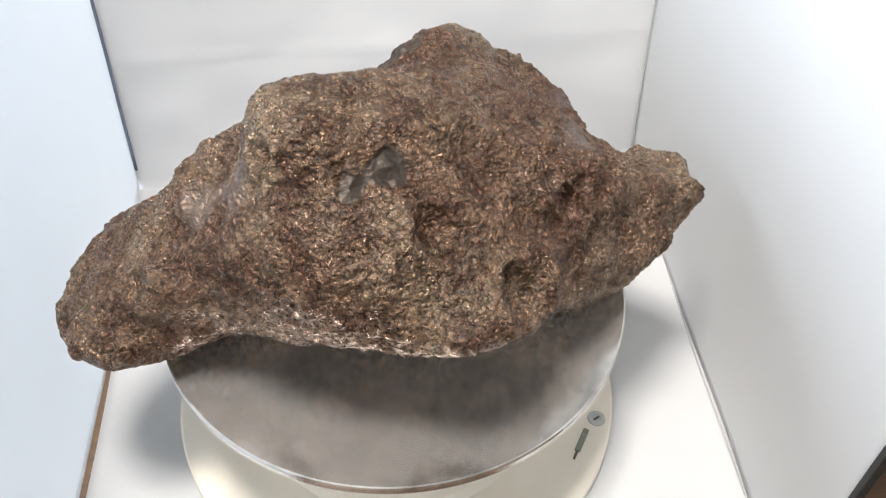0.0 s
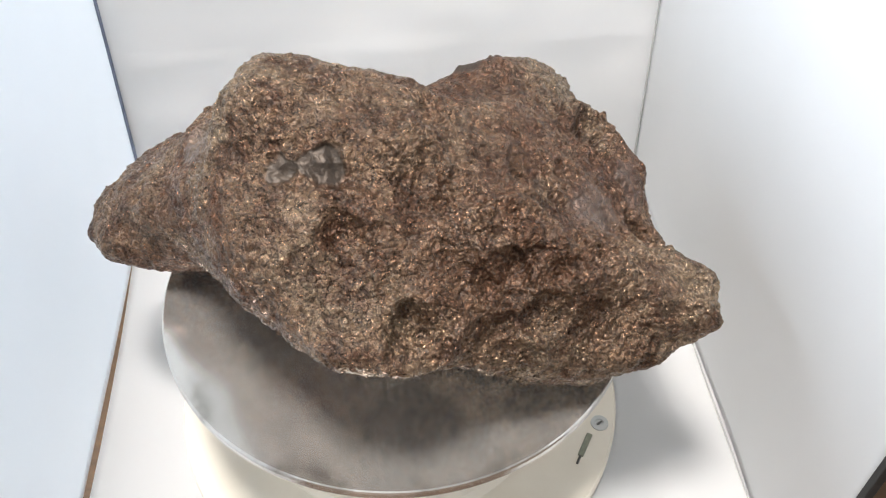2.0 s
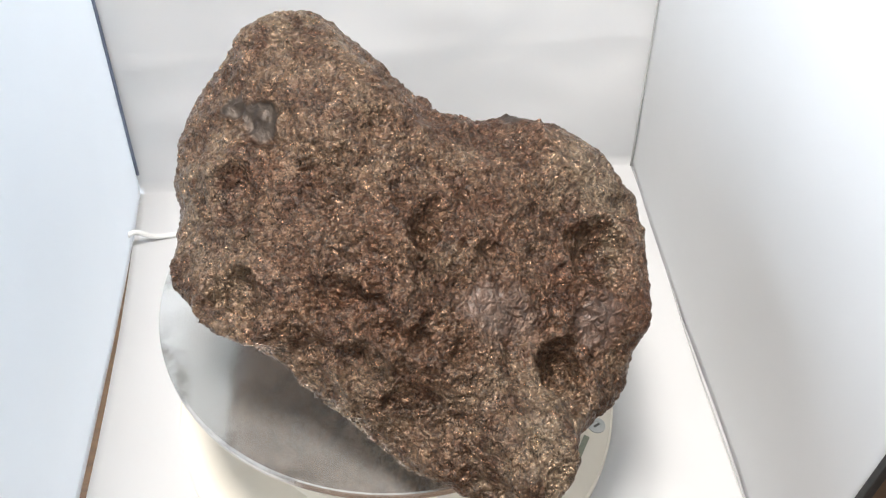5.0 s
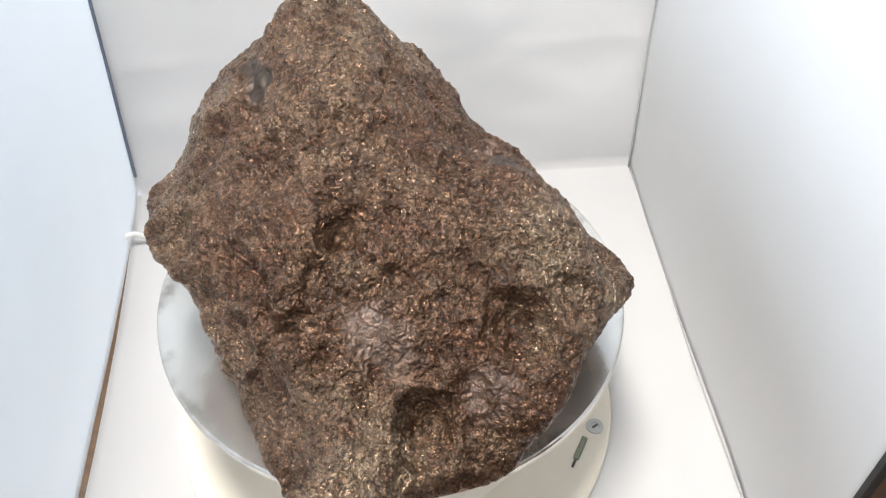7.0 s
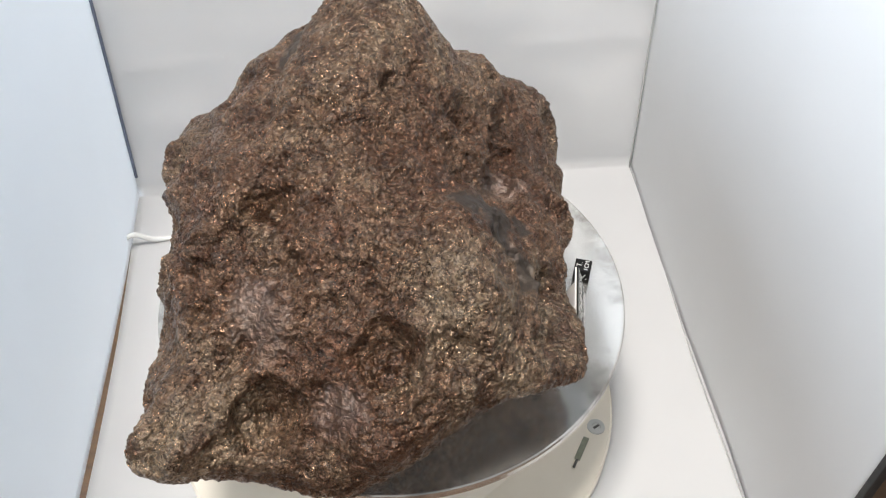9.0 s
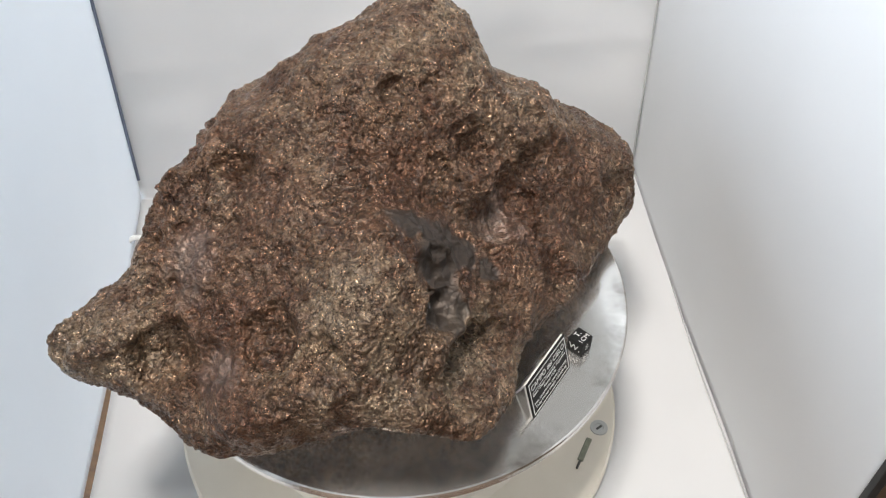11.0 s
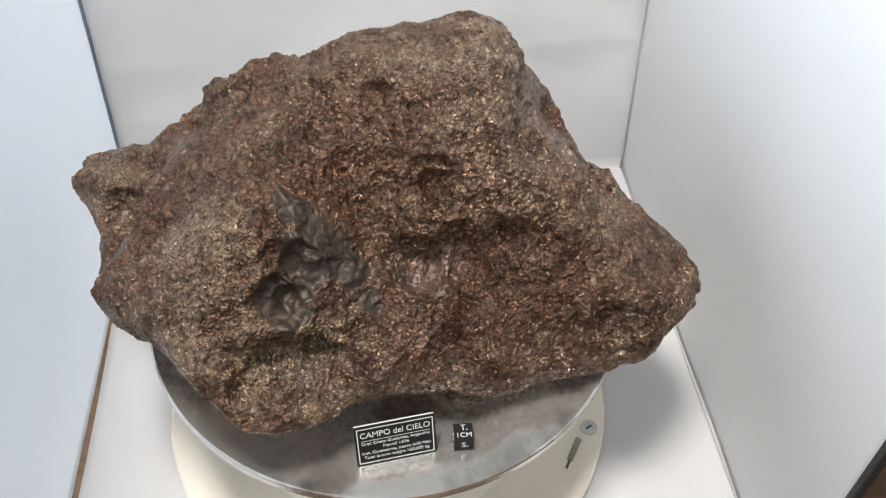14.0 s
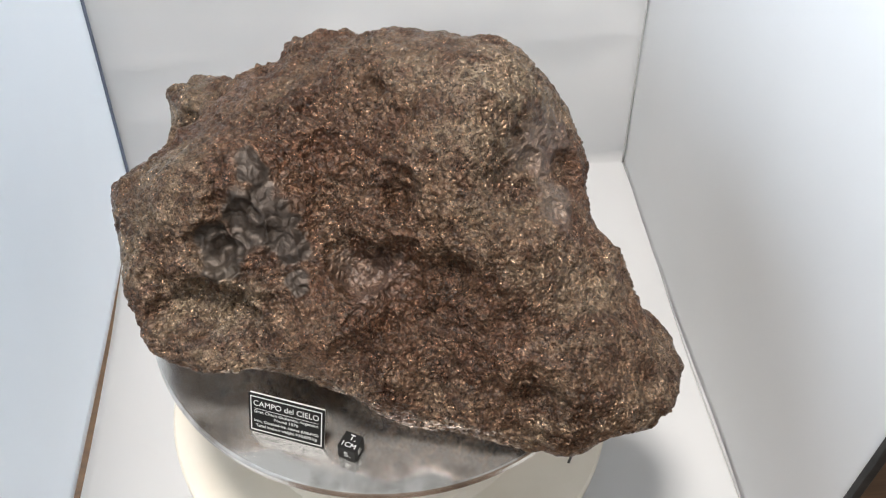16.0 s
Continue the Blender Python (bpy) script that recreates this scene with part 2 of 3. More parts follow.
def build_tent():
    bend = 0.012
    span = BACK - FRONT

    def ground(u, v):
        # runs from the front edge back, bends up and leans away as the back wall
        run = v * (span + 0.44)
        flat = span - bend
        arc = bend * math.radians(82)
        if run < flat:
            y, z = FRONT + run, 0.0
        elif run < flat + arc:
            a = (run - flat) / bend
            y, z = BACK - bend + bend * math.sin(a), bend * (1 - math.cos(a))
        else:
            a = math.radians(82)
            k = run - flat - arc
            y, z = BACK - bend + bend * math.sin(a) + k * math.cos(a), bend * (1 - math.cos(a)) + k * math.sin(a)
        k = max(0.0, (min(y, 0.23) + 0.07) / 0.284)
        left = -0.194 - 0.012 * k * k
        up = min(max((run - flat - arc) / 0.03, 0.0), 1.0)
        x0 = left * (1 - up) - 0.240 * up
        x = x0 + u * (RIGHT + 0.004 + 0.03 * up - x0)
        w = 0.0036 * crease(x, y, z, 9) + 0.0014 * crease(x + 2, y + 3, z * 1.6, 24)
        w += 0.0008 * math.exp(-((z - 0.118 - 0.01 * x) / 0.004) ** 2) * up
        y -= 0.016 * (1 - u) * min(1.0, max(0.0, (run - 0.1) / 0.2))
        if up > 0:
            return (x, y - w * 1.2, z)
        return (x, y, 0.0005 + 0.4 * abs(w) * min(1, (run + 0.01) * 12))

    thing("backdrop", sheet(70, 150, ground, (0.0, 0.0008, -0.0004)), SHEET, "creased white cloth backdrop swept up from the floor", "backdrop", True, "structure")

    def left_panel(u, v):
        z = 0.0015 + v * TOP
        y = -0.30 + u * (0.213 + 0.23 * z - 0.02 * z * z + 0.30)
        k = max(0.0, (y + 0.07) / 0.284)
        return (-0.198 - 0.0075 * k * k + 0.0012 * crease(0.3, y, z, 8), y, z)

    thing("backdrop_left", sheet(60, 50, left_panel, (-0.0015, 0.0, 0.0)), CLOTH, "white cloth side panel of the photo tent", "backdrop", True, "structure")

    def right_panel(u, v):
        z = v * TOP
        y = FRONT + u * (BACK - 0.004 + 0.125 * z - FRONT)
        return (RIGHT + 0.001 * math.sin(6 * u) * (1 - v) + 0.0014 * crease(1.3, y, z, 7), y, z)

    thing("backdrop_right", sheet(60, 50, right_panel, (0.0015, 0.0, 0.0)), CLOTH, "white cloth side panel with a black bound edge", "backdrop", True, "structure")
    # thin grey cord where the right panel meets the back sheet
    up_seam = [(RIGHT - 0.001, BACK - 0.0045 + 0.128 * z, z) for z in [TOP * k / 30 for k in range(31)]]
    thing("corner_seam", tube(up_seam, 0.0008, 8), SEAM, "thin grey cord in the tent's corner", "trim", True, "structure")
    # added dark tube that draws the shadow gap beside the left panel
    left_gap = []
    for k in range(31):
        z = 0.02 + (TOP - 0.02) * k / 30
        y = 0.2125 + 0.14 * z
        left_gap.append((-0.1968 - 0.0075 * ((y + 0.07) / 0.284) ** 2, y, z))
    thing("corner_gap_shade", tube(left_gap, 0.0013, 8), GAP_SHADE, "dark blue-grey strip standing for the shade in the tent's corner", "trim", True, "structure")
    low_seam = [(RIGHT - 0.0008 + 0.0011 * math.sin(9 * k / 30) , BACK - 0.006 - (BACK - FRONT) * k / 30, 0.0012) for k in range(31)]
    thing("floor_seam", tube(low_seam, 0.0007, 8), SEAM, "thin grey cord along the tent's floor", "trim", True, "structure")
    thing("edge_binding", slab(RIGHT - 0.0018, RIGHT + 0.0032, FRONT - 0.0035, FRONT + 0.0005, 0.0, TOP, 0.0006), EDGE, "black binding along the panel's front edge", "trim", kind="structure")


# ---- the turntable ----
AXIS = (0.0027, -0.002)
PLATE = 0.114


def build_turntable():
    base = tagged(new("turntable"), "round cream plastic turntable with a worn turning steel plate", "turntable")
    base.location = (AXIS[0], AXIS[1], 0.0)
    part("flange", turned([(0, 0.0006), (0.143, 0.0006), (0.1445, 0.002), (0.1445, 0.0105), (0.143, 0.012), (0, 0.012)]), PLASTIC, base, smooth=False)
    part("column", turned([(0, 0.012), (0.098, 0.012), (0.094, 0.016), (0.088, 0.075), (0.085, 0.1), (0, 0.1)], 120), PLASTIC, base, smooth=False)
    screw = part("screw", turned([(0, 0.0), (0.0058, 0.0), (0.0056, 0.0008), (0.0030, 0.0008), (0.0026, 0.0003), (0, 0.0003)], 40), WASHER, base, "grey recessed screw with a washer")
    screw.location = (0.1283, -0.0396, 0.012)
    # slot drawn as a thin dark bar
    slot = part("slot", slab(-0.0022, 0.0022, -0.0007, 0.0007, 0.0004, 0.0008), DARK, screw)
    slot.rotation_euler = (0, 0, radians(30))
    pin = tagged(new("metal_pin"), "dull grey-green metal pin lying on the cream base", "pin")
    pin.matrix_world = pose(0.1172, -0.0597, 0.0121, 0, 0, 60)
    part("shank", slab(-0.0065, 0.0115, -0.0019, 0.0019, 0, 0.0018, 0.0006), PIN, pin)
    part("point", tube([(-0.0125, 0, 0.0008), (-0.009, 0, 0.0009), (-0.006, 0, 0.0009)], 0.0008, 8), DARK, pin, "dark thin tip")
    disc = build_plate(base)
    cable = []
    for k in range(40):
        s = k / 39
        cable.append((-0.2045 + 0.10 * s, 0.150 + 0.028 * math.sin(1.9 * s) - 0.055 * s * s, 0.0028 + 0.012 * math.exp(-((s - 0.05) / 0.1) ** 2)))
    thing("power_cable", tube(cable, 0.0021), CABLE, "thin white power cable running from the turntable base", "cable", True)
    return disc


def build_plate(base):
    r = 0.1365
    plate = part("plate", turned([(0, PLATE - 0.001 - 0.006), (r - 0.004, PLATE - 0.007), (r - 0.001, PLATE - 0.0064), (r, PLATE - 0.0050), (r, PLATE - 0.0016),
                         (r - 0.0004, PLATE - 0.0004), (r - 0.0012, PLATE), (0, PLATE)], 220), STEEL, base, "worn round steel plate")
    # dark core filling the gap between column and plate
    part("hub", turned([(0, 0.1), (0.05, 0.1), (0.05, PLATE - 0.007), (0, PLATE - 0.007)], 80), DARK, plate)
    return plate


# ---- the meteorite ----
HEART = (0.0047, 0.0143, 0.0500)
CORE = 0.075
# lumps and hollows by azimuth, elevation, spread in degrees and push in mm
MASSES = [
    (-97.1, -47.9, 36, -33.3), (-96.9, 29.5, 36, 52), (-44.5, -47.6, 55, 18), (42.7, -22.4, 55, 1.6), (72.9, -48.3, 55, 4.3),
]
SHOULDERS = [
    (-146.2, -11.9, 16, 65.3), (-20, 40, 12, 2), (35, 48, 12, 1.3), (73.8, 11.3, 16, 27.4), (92.7, 1.5, 16, 6.5), (107, 30, 12, 1.7),
    (142, 37, 12, 3.2),
]
HOLLOWS = [
    (-140.4, -3.9, 24, -31.6), (-81.3, -12.6, 24, -3.2), (-15.5, 45.4, 16, -25.4), (38.8, 37.2, 16, -12.7), (111, 8.4, 16, -4.3), (148.6, 34.7, 24, -38.1),
]
KNOBS_A = [
    (-179.8, -22.3, 11, 20.4), (-175, 2, 5.5, 3.2), (-175, 2, 8, 2.5), (-174, 81, 5.5, 3.4), (-172, 56, 5.5, 1.6), (-167, 50, 5.5, 2.5),
    (-142, 46, 8, 2.1), (-135, 49, 5.5, 2.6), (-133.8, -12.8, 5.5, 18.1), (-131.6, 7.9, 5.5, 9.7), (-130.2, -26.4, 5.5, 5.2), (-129, 16, 5.5, 1.1),
    (-127, 53, 8, 1.1), (-124.4, -17.9, 5.5, 4), (-121, 84, 5.5, 3.9), (-112, 60, 5.5, 2), (-111.8, 65.6, 11, 22.5), (-110, 53.1, 5.5, 3.9),
    (-109, -14.7, 11, 8.1), (-96, 32, 5.5, 2.5), (-94, 21, 5.5, 3.3), (-92, 62, 8, 3.4), (-86.7, 6.6, 8, 8.3), (-85, 41, 5.5, 2.8),
]
KNOBS_B = [
    (-80.9, 14.7, 5.5, 17), (-78, 44, 5.5, 1.6), (-74, 22, 5.5, 2.3), (-72, 12, 5.5, 3.4), (-72, 64, 5.5, 2.4), (-69, 18, 5.5, 4.4),
    (-64, 70, 5.5, 1.4), (-61, -4, 5.5, 2.5), (-58, 2, 5.5, 2.1), (-56, 77, 5.5, 2.4), (-51, 29, 5.5, 6.1), (-48, 36, 5.5, 5.1),
    (-48, 36, 8, 4.6), (-46, 25, 5.5, 5.4), (-45, 44, 5.5, 2.7), (-33.8, 36.2, 5.5, 7.3), (-22, 54, 5.5, 2.8), (-17, 19, 5.5, 1.8),
    (-14, 57, 5.5, 2.5), (-13.5, -9.3, 8, 1.5), (-2.9, -3.8, 11, 9), (-2, 55, 5.5, 1.6), (-1.8, 6.5, 8, 8.9), (1.2, 10.5, 8, 26.1),
]
KNOBS_C = [
    (2, 16, 5.5, 11.1), (3, 4, 8, 29.7), (4.1, 14.5, 11, 9.4), (5, 10, 5.5, 2.4), (5.9, 8, 5.5, 3.5), (5.9, 8, 8, 35),
    (6.6, -8.7, 8, 3.7), (19, -1, 5.5, 1.8), (22, 5, 5.5, 3.2), (22, 5, 8, 2.3), (27, 1, 5.5, 2.9), (36, 19, 5.5, 2.8),
    (41, 71, 5.5, 3), (45, 39, 5.5, 1.8), (48.5, -14.1, 11, 10.8), (51, 56, 5.5, 1.9), (55.5, 4.3, 5.5, 6.4), (63, 53, 5.5, 1.6),
    (74, 31, 5.5, 1.9), (74.2, 41.8, 8, 21), (77.8, 26.4, 5.5, 7.9), (80, 53.5, 5.5, 7.2), (88, 3.9, 5.5, 5), (88, 3.9, 8, 21),
]
KNOBS_D = [
    (89.8, -2.5, 5.5, 34.5), (89.8, -2.5, 8, 18.4), (89.8, -2.5, 11, 7.6), (90, 10, 5.5, 4), (92.7, 1.5, 8, 9), (94.5, -4.9, 5.5, 3.7),
    (94.5, -4.9, 8, 13.7), (95, 6, 5.5, 3.7), (95.6, 5.4, 8, 18.3), (97.4, -1, 8, 7.7), (134, -7, 5.5, 1.5), (161, -20, 5.5, 2.7),
    (167, 33, 8, 2),
]
NOTCHES_A = [
    (-174.9, 54.3, 8, -6), (-174, 18, 5.5, -2.5), (-169, 68, 5.5, -2.6), (-157, 65, 5.5, -2.1), (-152.8, -3, 5.5, -7.1), (-146, -4, 5.5, -1.1),
    (-144.7, 26.5, 11, -4.5), (-141.3, 80.3, 5.5, -9.5), (-137.7, 49.7, 8, -24.6), (-126.4, 34.5, 8, -8.6), (-119.6, -20.4, 5.5, -23.4), (-102, 48, 5.5, -0.9),
    (-99.4, 63.4, 5.5, -9.2), (-96, 71, 5.5, -4.9), (-90, 46, 5.5, -4.1), (-89.9, 54, 5.5, -5.1), (-83, 30, 5.5, -3.3), (-78, 18.8, 5.5, -11.9),
    (-76, 32, 5.5, -1.8), (-73.9, 34.8, 8, -6), (-72.8, 48.6, 8, -15.7), (-68.9, -13.6, 8, -25.7), (-63, 31, 5.5, -2.5), (-62, 51, 5.5, -3),
]
NOTCHES_B = [
    (-60, 11, 5.5, -6.1), (-59.3, 66.1, 8, -10.8), (-57, 17, 5.5, -2.7), (-52, 28, 11, -26.1), (-46, 0, 5.5, -1.8), (-43, 6, 8, -1.5),
    (-36, 34, 5.5, -3.4), (-34.2, 6.9, 11, -12.1), (-16, 13.9, 11, -7), (-11, 71, 5.5, -3.9), (-7, 11, 5.5, -4), (-4, 17, 5.5, -2.8),
    (-1.8, 6.5, 11, -23.4), (-1, 23, 5.5, -1.3), (1.2, 10.5, 5.5, -15.5), (3, 4, 5.5, -31.1), (4.1, 14.5, 5.5, -32.3), (4.1, 14.5, 8, -7),
    (5.2, 25.5, 8, -5.3), (5.9, 8, 11, -13.3), (7.7, 1.6, 8, -7.3), (7.7, 1.6, 11, -3.6), (8.8, 12, 8, -11.6), (9, 32, 8, -1.3),
]
NOTCHES_C = [
    (13, 64, 5.5, -2.6), (16, 85, 5.5, -3.2), (19.4, 17.6, 11, -3.8), (23, 4.6, 5.5, -12.4), (28.9, 12.6, 11, -6.1), (39, 0, 5.5, -2.2),
    (42, 6, 5.5, -1.4), (48, 18, 5.5, -1.4), (65, 40, 5.5, -2.3), (66, 64, 5.5, -1.7), (72, 43, 5.5, -2.5), (75, 5, 5.5, -2),
    (79.2, -7.9, 5.5, -10.8), (84, -2, 5.5, -4.9), (84, 23, 5.5, -0.9), (86.8, -6.4, 8, -22.9), (88, 3.9, 11, -2.5), (89, -5, 5.5, -3),
    (90.9, 7.9, 5.5, -29.4), (90.9, 7.9, 8, -4), (92.7, 1.5, 5.5, -62.2), (95.6, 5.4, 5.5, -4.2), (96.7, 15.9, 11, -13.7), (97.4, -1, 5.5, -15.2),
]
NOTCHES_D = [
    (97.4, -1, 11, -10.9), (103, 62, 5.5, -9.7), (104, -1, 5.5, -3.2), (114.1, -33.2, 8, -18.7), (114.3, 43.4, 11, -13.2), (123, 58, 5.5, -2.5),
    (126, 71, 5.5, -4.1), (146, 74, 5.5, -1.7), (146.1, 76.4, 11, -13.2), (151.8, -7.1, 11, -6.5), (160, 5, 8, -2.6), (171, -11, 5.5, -3.2),
    (171, -11, 8, -2.9), (173, -21, 5.5, -2.7), (176, -15, 5.5, -2.8),
]
RELIEF = MASSES + SHOULDERS + HOLLOWS + KNOBS_A + KNOBS_B + KNOBS_C + KNOBS_D + NOTCHES_A + NOTCHES_B + NOTCHES_C + NOTCHES_D
STRETCH = 1.818
# bare dark iron and zones of painted grey sheen: azimuth, elevation, reach in mm
BARE = [
    (-92, 50, 9.9), (-97, 46, 7.3), (-91, 49, 9.8), (89, 39, 14.1), (90, 22, 12.5), (82, 55, 7.6),
    (93, 37, 21.5), (85, 53, 9.1), (87, 26, 10.9), (102, 35, 9.7), (107, 22, 8.2),
]
GREY_SHEEN = [
    (44, 12, 15.2), (134, 30, 16.9), (6, 33, 17.5), (-124, 45, 20), (-134, 35, 12.9),
]
# pressed bowls: azimuth, elevation, reach and depth in mm
BOWLS_A = [
    (-47, 32, 20.8, 5.6), (-72, 19, 17.6, 5.1), (-84, 37, 12.3, 3.3), (-112, 19, 12.1, 3.4), (-10, 5, 6.3, 0.7), (-114, 51, 8.8, 2.6),
    (-122, 34, 10.9, 2.5), (-134, 9, 12, 2.5), (-74, 19, 15.2, 4.5), (-47, 17, 14.3, 4.1), (-56, 4, 14.5, 4.1), (-83, 36, 18.9, 4.1),
    (27, 2, 10.2, 2.5), (60, 20, 8.8, 2.1), (-14, 27, 9.1, 2.5), (40, 16, 8.4, 2.1), (-10, 5, 6.5, 0.8), (-61, 72, 10.4, 2.5),
    (-83, 18, 10.2, 2), (-14, 57, 17.2, 5.1), (56, 23, 18.6, 5.4), (22, 3, 20.2, 5.8), (24, 3, 7.8, 2.2), (-26, 31, 12, 3.6),
]
BOWLS_B = [
    (-17, 26, 6, 1.8), (-55, 30, 16.5, 4.6), (-105, 83, 5.5, 1.5), (163, 68, 7.9, 1.9), (9, 47, 11.5, 3), (38, 12, 12.2, 3.3),
    (-71, 56, 13.3, 2.5), (-20, 58, 14.2, 4), (-18, 27, 9.1, 2.5), (14, 14, 15, 1.9), (56, 25, 16.5, 4.1), (-112, 82, 6.6, 1.8),
    (163, 66, 8.9, 2.2), (145, 15, 9.7, 2.2), (90, 23, 9.8, 2.7), (55, 16, 11.9, 3.3), (164, 67, 14.7, 3.9), (-110, 83, 9.3, 2.5),
    (-142, 77, 7.2, 1.9), (175, 34, 18.6, 4.6), (179, -3, 18.3, 4.2), (139, 12, 8.8, 2.2), (-25, 58, 12.7, 3.3), (44, 72, 14.6, 3.3),
]
BOWLS_C = [
    (127, 30, 13.7, 3.6), (68, 21, 14.7, 3), (89, 34, 15.9, 4.6), (89, 7, 12, 3.4), (97, 75, 12, 3.3), (128, 36, 17.2, 4.6),
    (172, 39, 15, 4.1), (-173, 50, 12.8, 3.6), (178, -5, 6.8, 1.8), (136, 15, 8.2, 2.2), (88, 4, 19.1, 5.1), (104, 9, 15.8, 4.3),
    (126, 1, 15.3, 4.1), (-129, 46, 7.1, 1.9), (-137, 36, 8, 2.1), (-153, -4, 10.8, 2.7), (1, 9, 12.8, 1.2), (87, 25, 12.2, 3.4),
    (-49, 41, 21.6, 7.5), (154, 36, 19.4, 5.5), (84, 10, 10.2, 3.5),
]
PRESSED = BOWLS_A + BOWLS_B + BOWLS_C

GRID = 330


def hashed(ix, iy, iz, k):
    h = (ix * 374761393 + iy * 668265263 + iz * 2147483647 + k * 974634541) & 0xFFFFFFFF
    h = ((h ^ (h >> 13)) * 1274126177) & 0xFFFFFFFF
    return ((h ^ (h >> 16)) & 0xFFFF) / 32767.5 - 1.0


def grain(p, scale, seed):
    """Smooth value noise between -1 and 1 at many points."""
    q = p * scale + seed * 17.31
    i = np.floor(q).astype(np.int64)
    f = q - i
    f = f * f * f * (f * (f * 6 - 15) + 10)
    out = np.zeros(len(p))
    for dx in (0, 1):
        for dy in (0, 1):
            for dz in (0, 1):
                w = np.abs(1 - dx - f[:, 0]) * np.abs(1 - dy - f[:, 1]) * np.abs(1 - dz - f[:, 2])
                out += w * hashed(i[:, 0] + dx, i[:, 1] + dy, i[:, 2] + dz, seed)
    return out


def heading(az, el):
    a, e = math.radians(az), math.radians(el)
    return np.array((math.cos(e) * math.cos(a), math.cos(e) * math.sin(a), math.sin(e)))


def build_meteorite():
    lin = np.tan(np.linspace(-1, 1, GRID) * math.pi / 4)
    u, v = np.meshgrid(lin, lin, indexing="ij")
    one = np.ones_like(u)
    sides = [(one, u, v), (-one, -u, v), (-u, one, v), (u, -one, v), (-v, u, one), (v, u, -one)]
    d = np.concatenate([np.stack(s, -1).reshape(-1, 3) for s in sides])
    d /= np.linalg.norm(d, axis=1)[:, None]
    idx = np.arange(GRID * GRID).reshape(GRID, GRID)
    quad = np.stack([idx[:-1, :-1], idx[1:, :-1], idx[1:, 1:], idx[:-1, 1:]], -1).reshape(-1, 4)
    faces = np.concatenate([quad + k * GRID * GRID for k in range(6)])
    # weld the six sides along their shared edges
    _, first, back = np.unique(np.round(d * 1e5).astype(np.int64) @ np.array((1, 1000003, 1000003 ** 2)), return_index=True, return_inverse=True)
    d, faces = d[first], back.ravel()[faces]
    a, b, c = d[faces[:, 0]], d[faces[:, 1]], d[faces[:, 2]]
    inward = (np.cross(b - a, c - a) * a).sum(1) < 0
    faces[inward] = faces[inward][:, ::-1]
    r = np.full(len(d), CORE)
    for az, el, spread, push in RELIEF:
        r += push * 0.001 * np.exp((d @ heading(az, el) - 1) / math.radians(spread) ** 2)
    r = np.maximum(r, 0.02)
    long = np.array((STRETCH, 1.0, 1.0))
    p = d * r[:, None] * long + np.array(HEART)
    me = bpy.data.meshes.new("meteorite")
    me.from_pydata(p.tolist(), [], faces.tolist())

    def points():
        flat = np.empty(len(me.vertices) * 3)
        me.vertices.foreach_get("co", flat)
        return flat.reshape(-1, 3)

    def normals():
        me.update()
        flat = np.empty(len(me.vertices) * 3, dtype=np.float32)
        me.vertex_normals.foreach_get("vector", flat)
        return flat.reshape(-1, 3)

    def push(height):
        me.vertices.foreach_set("co", (points() + normals() * height[:, None]).ravel())
        me.update()

    def away(az, el):
        return np.sqrt(((p - p[int(np.argmax(d @ heading(az, el)))]) ** 2).sum(1)) * 1000

    smooth, grey_sheen = np.zeros(len(p)), np.zeros(len(p))
    wob = grain(p, 90, 9) + 0.5 * grain(p, 230, 19)
    for az, el, reach in BARE:
        smooth = np.maximum(smooth, np.clip((1.0 + 0.35 * wob - away(az, el) / reach) * 4.0, 0, 1))
    for az, el, reach in GREY_SHEEN:
        grey_sheen = np.maximum(grey_sheen, np.clip((1.1 + 0.4 * wob - away(az, el) / reach) * 1.8, 0, 1))
    grey_sheen *= 0.75 * (1 - smooth)
    # pressed bowls with a crisp, slightly raised rim
    height = np.zeros(len(p))
    ragged, torn = 1 + 0.2 * grain(p, 70, 5), 0.06 * grain(p, 240, 7)
    for az, el, reach, depth in PRESSED:
        c = away(az, el) / reach * ragged + torn
        height += 0.001 * depth * (0.28 * np.exp(-((c - 1.05) / 0.16) ** 2) - 1.3 * np.clip(1 - c * c, 0, 1) ** 1.3)
    # many shallow scallops that cut into one another
    q = p + 0.004 * np.stack([grain(p, 70, 11), grain(p, 70, 12), grain(p, 70, 13)], 1)
    rng = np.random.default_rng(5)
    dent = np.zeros(len(p))
    for k in rng.integers(0, len(p), 420):
        size, deep = rng.uniform(0.004, 0.014), rng.uniform(0.4, 1.9)
        dent = np.maximum(dent, 0.001 * deep * (1 - ((q - p[k]) ** 2).sum(1) / size ** 2))
    height -= dent * (1 - 0.6 * grey_sheen)
    push(height + (1 - 0.6 * grey_sheen) * (0.0019 * grain(p, 45, 1) + 0.0022 * (0.4 - np.abs(grain(q, 80, 2)))))
    # crinkled crust, calmer where the grey sheen is painted; bare iron is folded and pitted
    p = points()
    q = p + 0.0022 * np.stack([grain(p, 210, 21), grain(p, 210, 22), grain(p, 210, 23)], 1)
    crust = 0.0016 * (0.35 - np.abs(grain(q, 160, 3))) + 0.0016 * (0.35 - np.abs(grain(q, 320, 4))) + 0.0005 * grain(q, 700, 6)
    calm = 1 - np.maximum(0.9 * smooth, 0.75 * grey_sheen)
    fold = 0.0019 * np.abs(grain(q, 110, 15)) + 0.0009 * np.abs(grain(q, 260, 16)) - 0.0014
    push(crust * calm * (0.75 + 0.4 * grain(p, 42, 31)) + smooth * fold)
    p = points()
    p[:, 2] = np.maximum(p[:, 2], 0.0006)
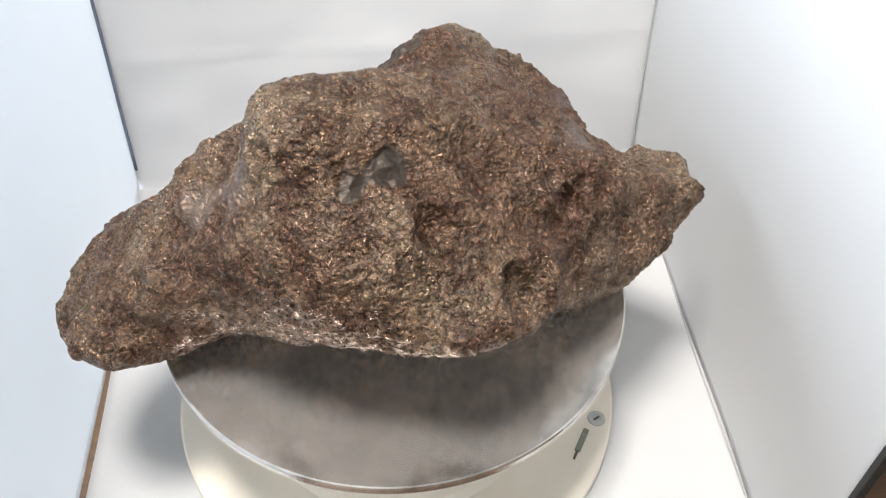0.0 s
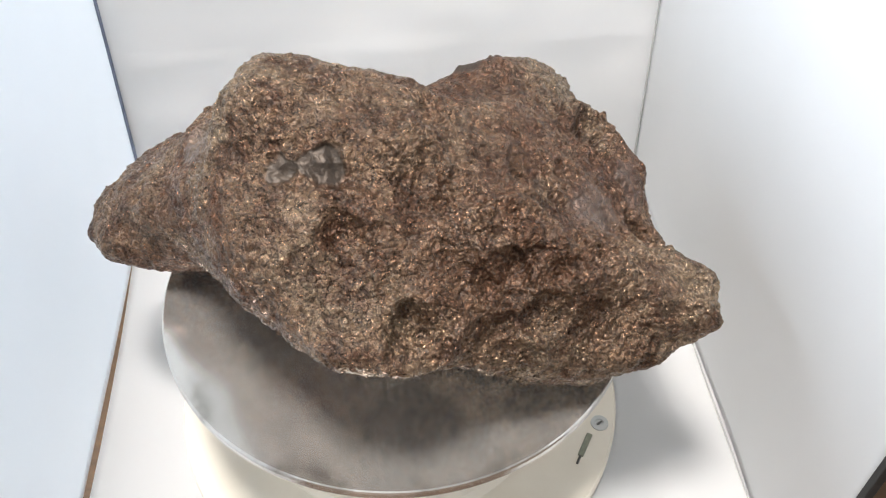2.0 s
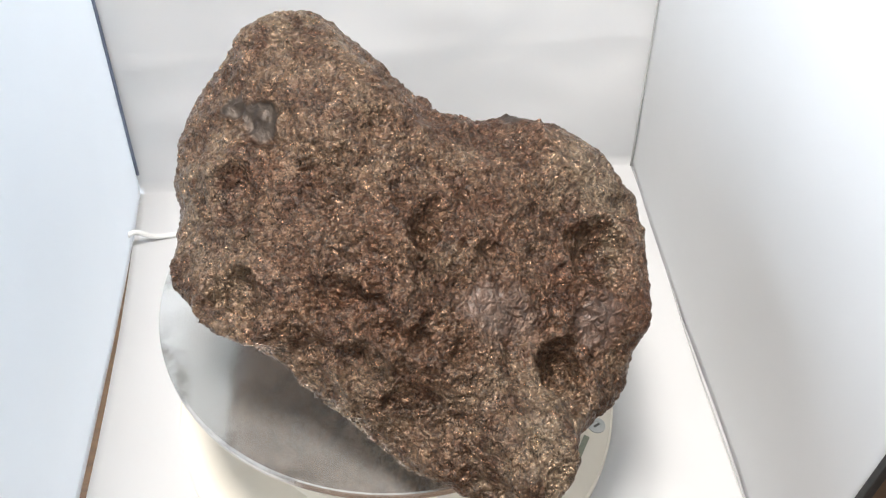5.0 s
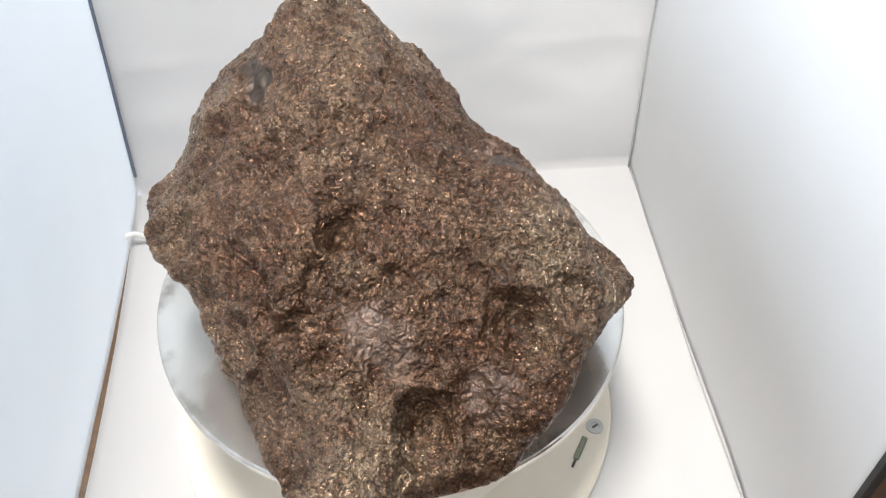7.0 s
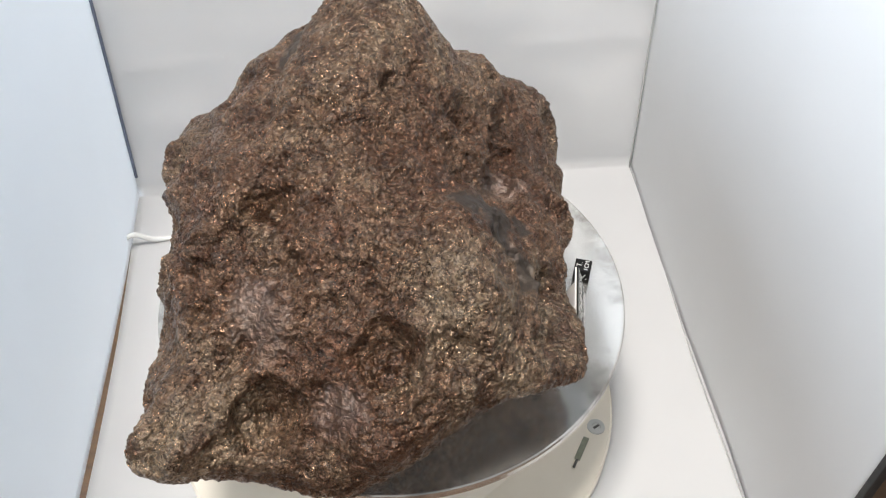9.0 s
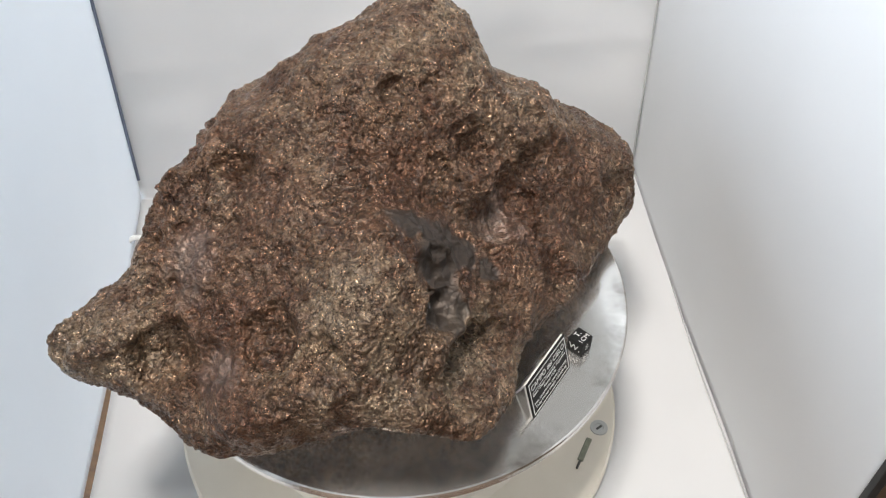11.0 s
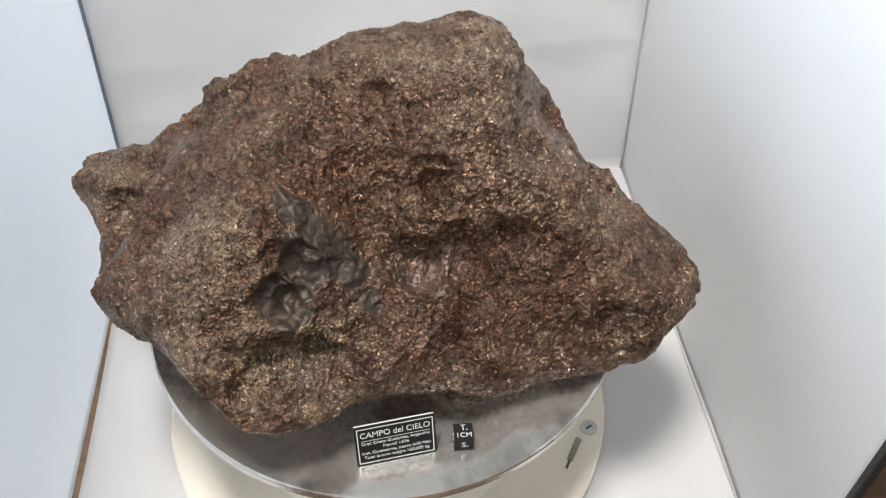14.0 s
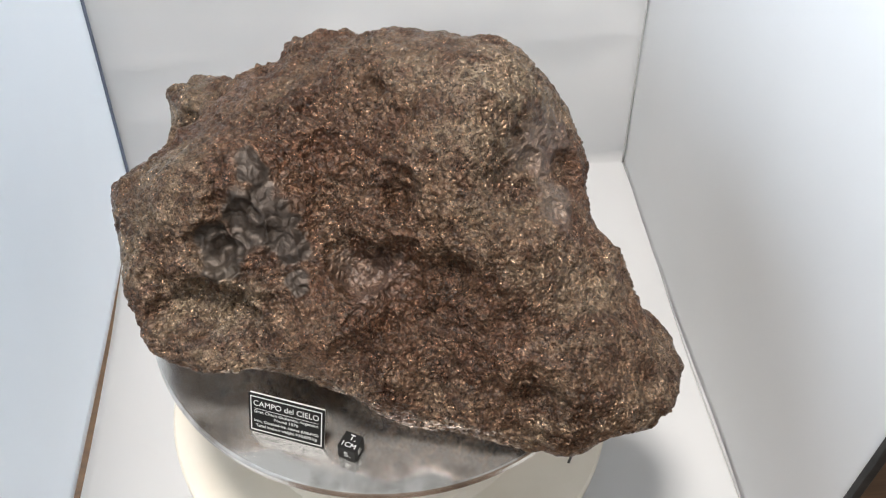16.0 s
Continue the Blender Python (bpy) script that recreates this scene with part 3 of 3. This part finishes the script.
    me.vertices.foreach_set("co", p.ravel())
    for name, values in (("smoothness", smooth), ("grey_sheen", grey_sheen)):
        at = me.attributes.new(name, "FLOAT", "POINT")
        at.data.foreach_set("value", values.astype(np.float32))
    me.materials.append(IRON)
    me.polygons.foreach_set("use_smooth", [True] * len(me.polygons))
    me.update()
    return tagged(new("meteorite", me), "large rust-brown pitted iron meteorite lying on the steel plate", "meteorite")


# ---- label and scale cube ----
def lettering(name, text, size, material, parent, m, width=None):
    cu = bpy.data.curves.new(name, "FONT")
    cu.body, cu.size, cu.align_x, cu.align_y, cu.extrude = text, size, "CENTER", "CENTER", 0.00004
    tmp = new(name, cu)
    bpy.context.view_layer.update()
    me = bpy.data.meshes.new_from_object(tmp.evaluated_get(bpy.context.evaluated_depsgraph_get()))
    bpy.data.objects.remove(tmp)
    me.materials.clear()
    me.materials.append(material)
    if width:
        xs = [v.co.x for v in me.vertices]
        k = width / (max(xs) - min(xs))
        for v in me.vertices:
            v.co.x *= k
    ob = new(name, me)
    ob.parent = parent
    ob.matrix_basis = m
    return ob


def build_label():
    w, h, th = 0.0405, 0.0246, 0.0011
    card = tagged(new("name_card"), "small black name card with white lettering standing on the plate", "label")
    lean = pose(0, 0, 0, -15.5)
    plate = part("card", slab(-w / 2, w / 2, 0, th, 0, h, 0.0002, 1), BLACK, card)
    plate.matrix_basis = lean
    backing = part("backing", slab(-w / 2 + 0.0002, w / 2 - 0.0002, th, th + 0.0012, 0.0, h - 0.0003, 0.0002, 1), ACRYL, card, "pale plastic backing")
    backing.matrix_basis = lean
    strut = part("strut", slab(-0.012, 0.012, 0, 0.0012, 0, 0.0215, 0.0002, 1), ACRYL, card, "pale folded prop")
    strut.matrix_basis = pose(0, 0.0155, 0, 24)
    b = 0.0005
    for x0, x1, z0, z1 in ((-w / 2 + 0.0011, w / 2 - 0.0011, 0.0011, 0.0011 + b), (-w / 2 + 0.0011, w / 2 - 0.0011, h - 0.0011 - b, h - 0.0011),
                           (-w / 2 + 0.0011, -w / 2 + 0.0011 + b, 0.0011 + b, h - 0.0011 - b), (w / 2 - 0.0011 - b, w / 2 - 0.0011, 0.0011 + b, h - 0.0011 - b)):
        part("border", slab(x0, x1, -0.0001, 0.0001, z0, z1), PRINT, plate, "white printed border")
    part("rule", slab(-w / 2 + 0.003, w / 2 - 0.003, -0.0001, 0.0001, 0.01545, 0.01565), PRINT, plate, "thin white printed line")
    for text, size, z, wide in (("CAMPO del CIELO", 0.0050, 0.0190, 0.0350), ("Gran Chaco Gualamba, Argentina", 0.0026, 0.0137, 0.0345), ("Found 1576", 0.0026, 0.0107, 0.0130),
                                ("Iron, Octahedrite, coarse (IAB-MG)", 0.0026, 0.0076, 0.0345), ("Total known weight >50,000 kg", 0.0026, 0.0046, 0.0330)):
        lettering("lettering", text, size, PRINT, plate, pose(0, -0.00009, z, 90), wide)
    return card


def build_cube():
    s = 0.0098
    cube = tagged(new("scale_cube"), "tiny black one centimetre scale cube with white letters", "cube")
    body = part("body", slab(-s / 2, s / 2, -s / 2, s / 2, 0, s, 0.0003, 2), BLACK, cube)
    e = 0.00007
    lettering("letter", "T.", 0.0046, PRINT, body, pose(0.0004, 0.0021, s + e))
    lettering("letter", "1CM", 0.0036, PRINT, body, pose(0, -0.0022, s + e), 0.0072)
    lettering("letter", "S.", 0.0058, PRINT, body, pose(0.0004, -s / 2 - e, s / 2, 90))
    lettering("letter", "N.", 0.0058, PRINT, body, pose(0, s / 2 + e, s / 2, 90, 0, 180))
    lettering("letter", "W.", 0.0058, PRINT, body, pose(-s / 2 - e, 0, s / 2, 90, 0, -90))
    lettering("letter", "E.", 0.0058, PRINT, body, pose(s / 2 + e, 0, s / 2, 90, 0, 90))
    return cube


build_room()
build_table()
build_tent()
plate = build_turntable()
meteorite = build_meteorite()
card = build_label()
cube = build_cube()


def motions():
    spin = [(t, pose(0, 0, 0, 0, 0, a)) for t, a in TURN]
    walk(plate, spin)
    walk(meteorite, [(t, m @ pose(0, 0, PLATE)) for t, m in spin])
    walk(card, [(t, m @ pose(-0.0506, 0.1051, PLATE + 0.0003, 0, 0, 212.3)) for t, m in spin])
    walk(cube, [(t, m @ pose(-0.0785, 0.0848, PLATE + 0.0003, 0, 0, 204)) for t, m in spin])


motions()
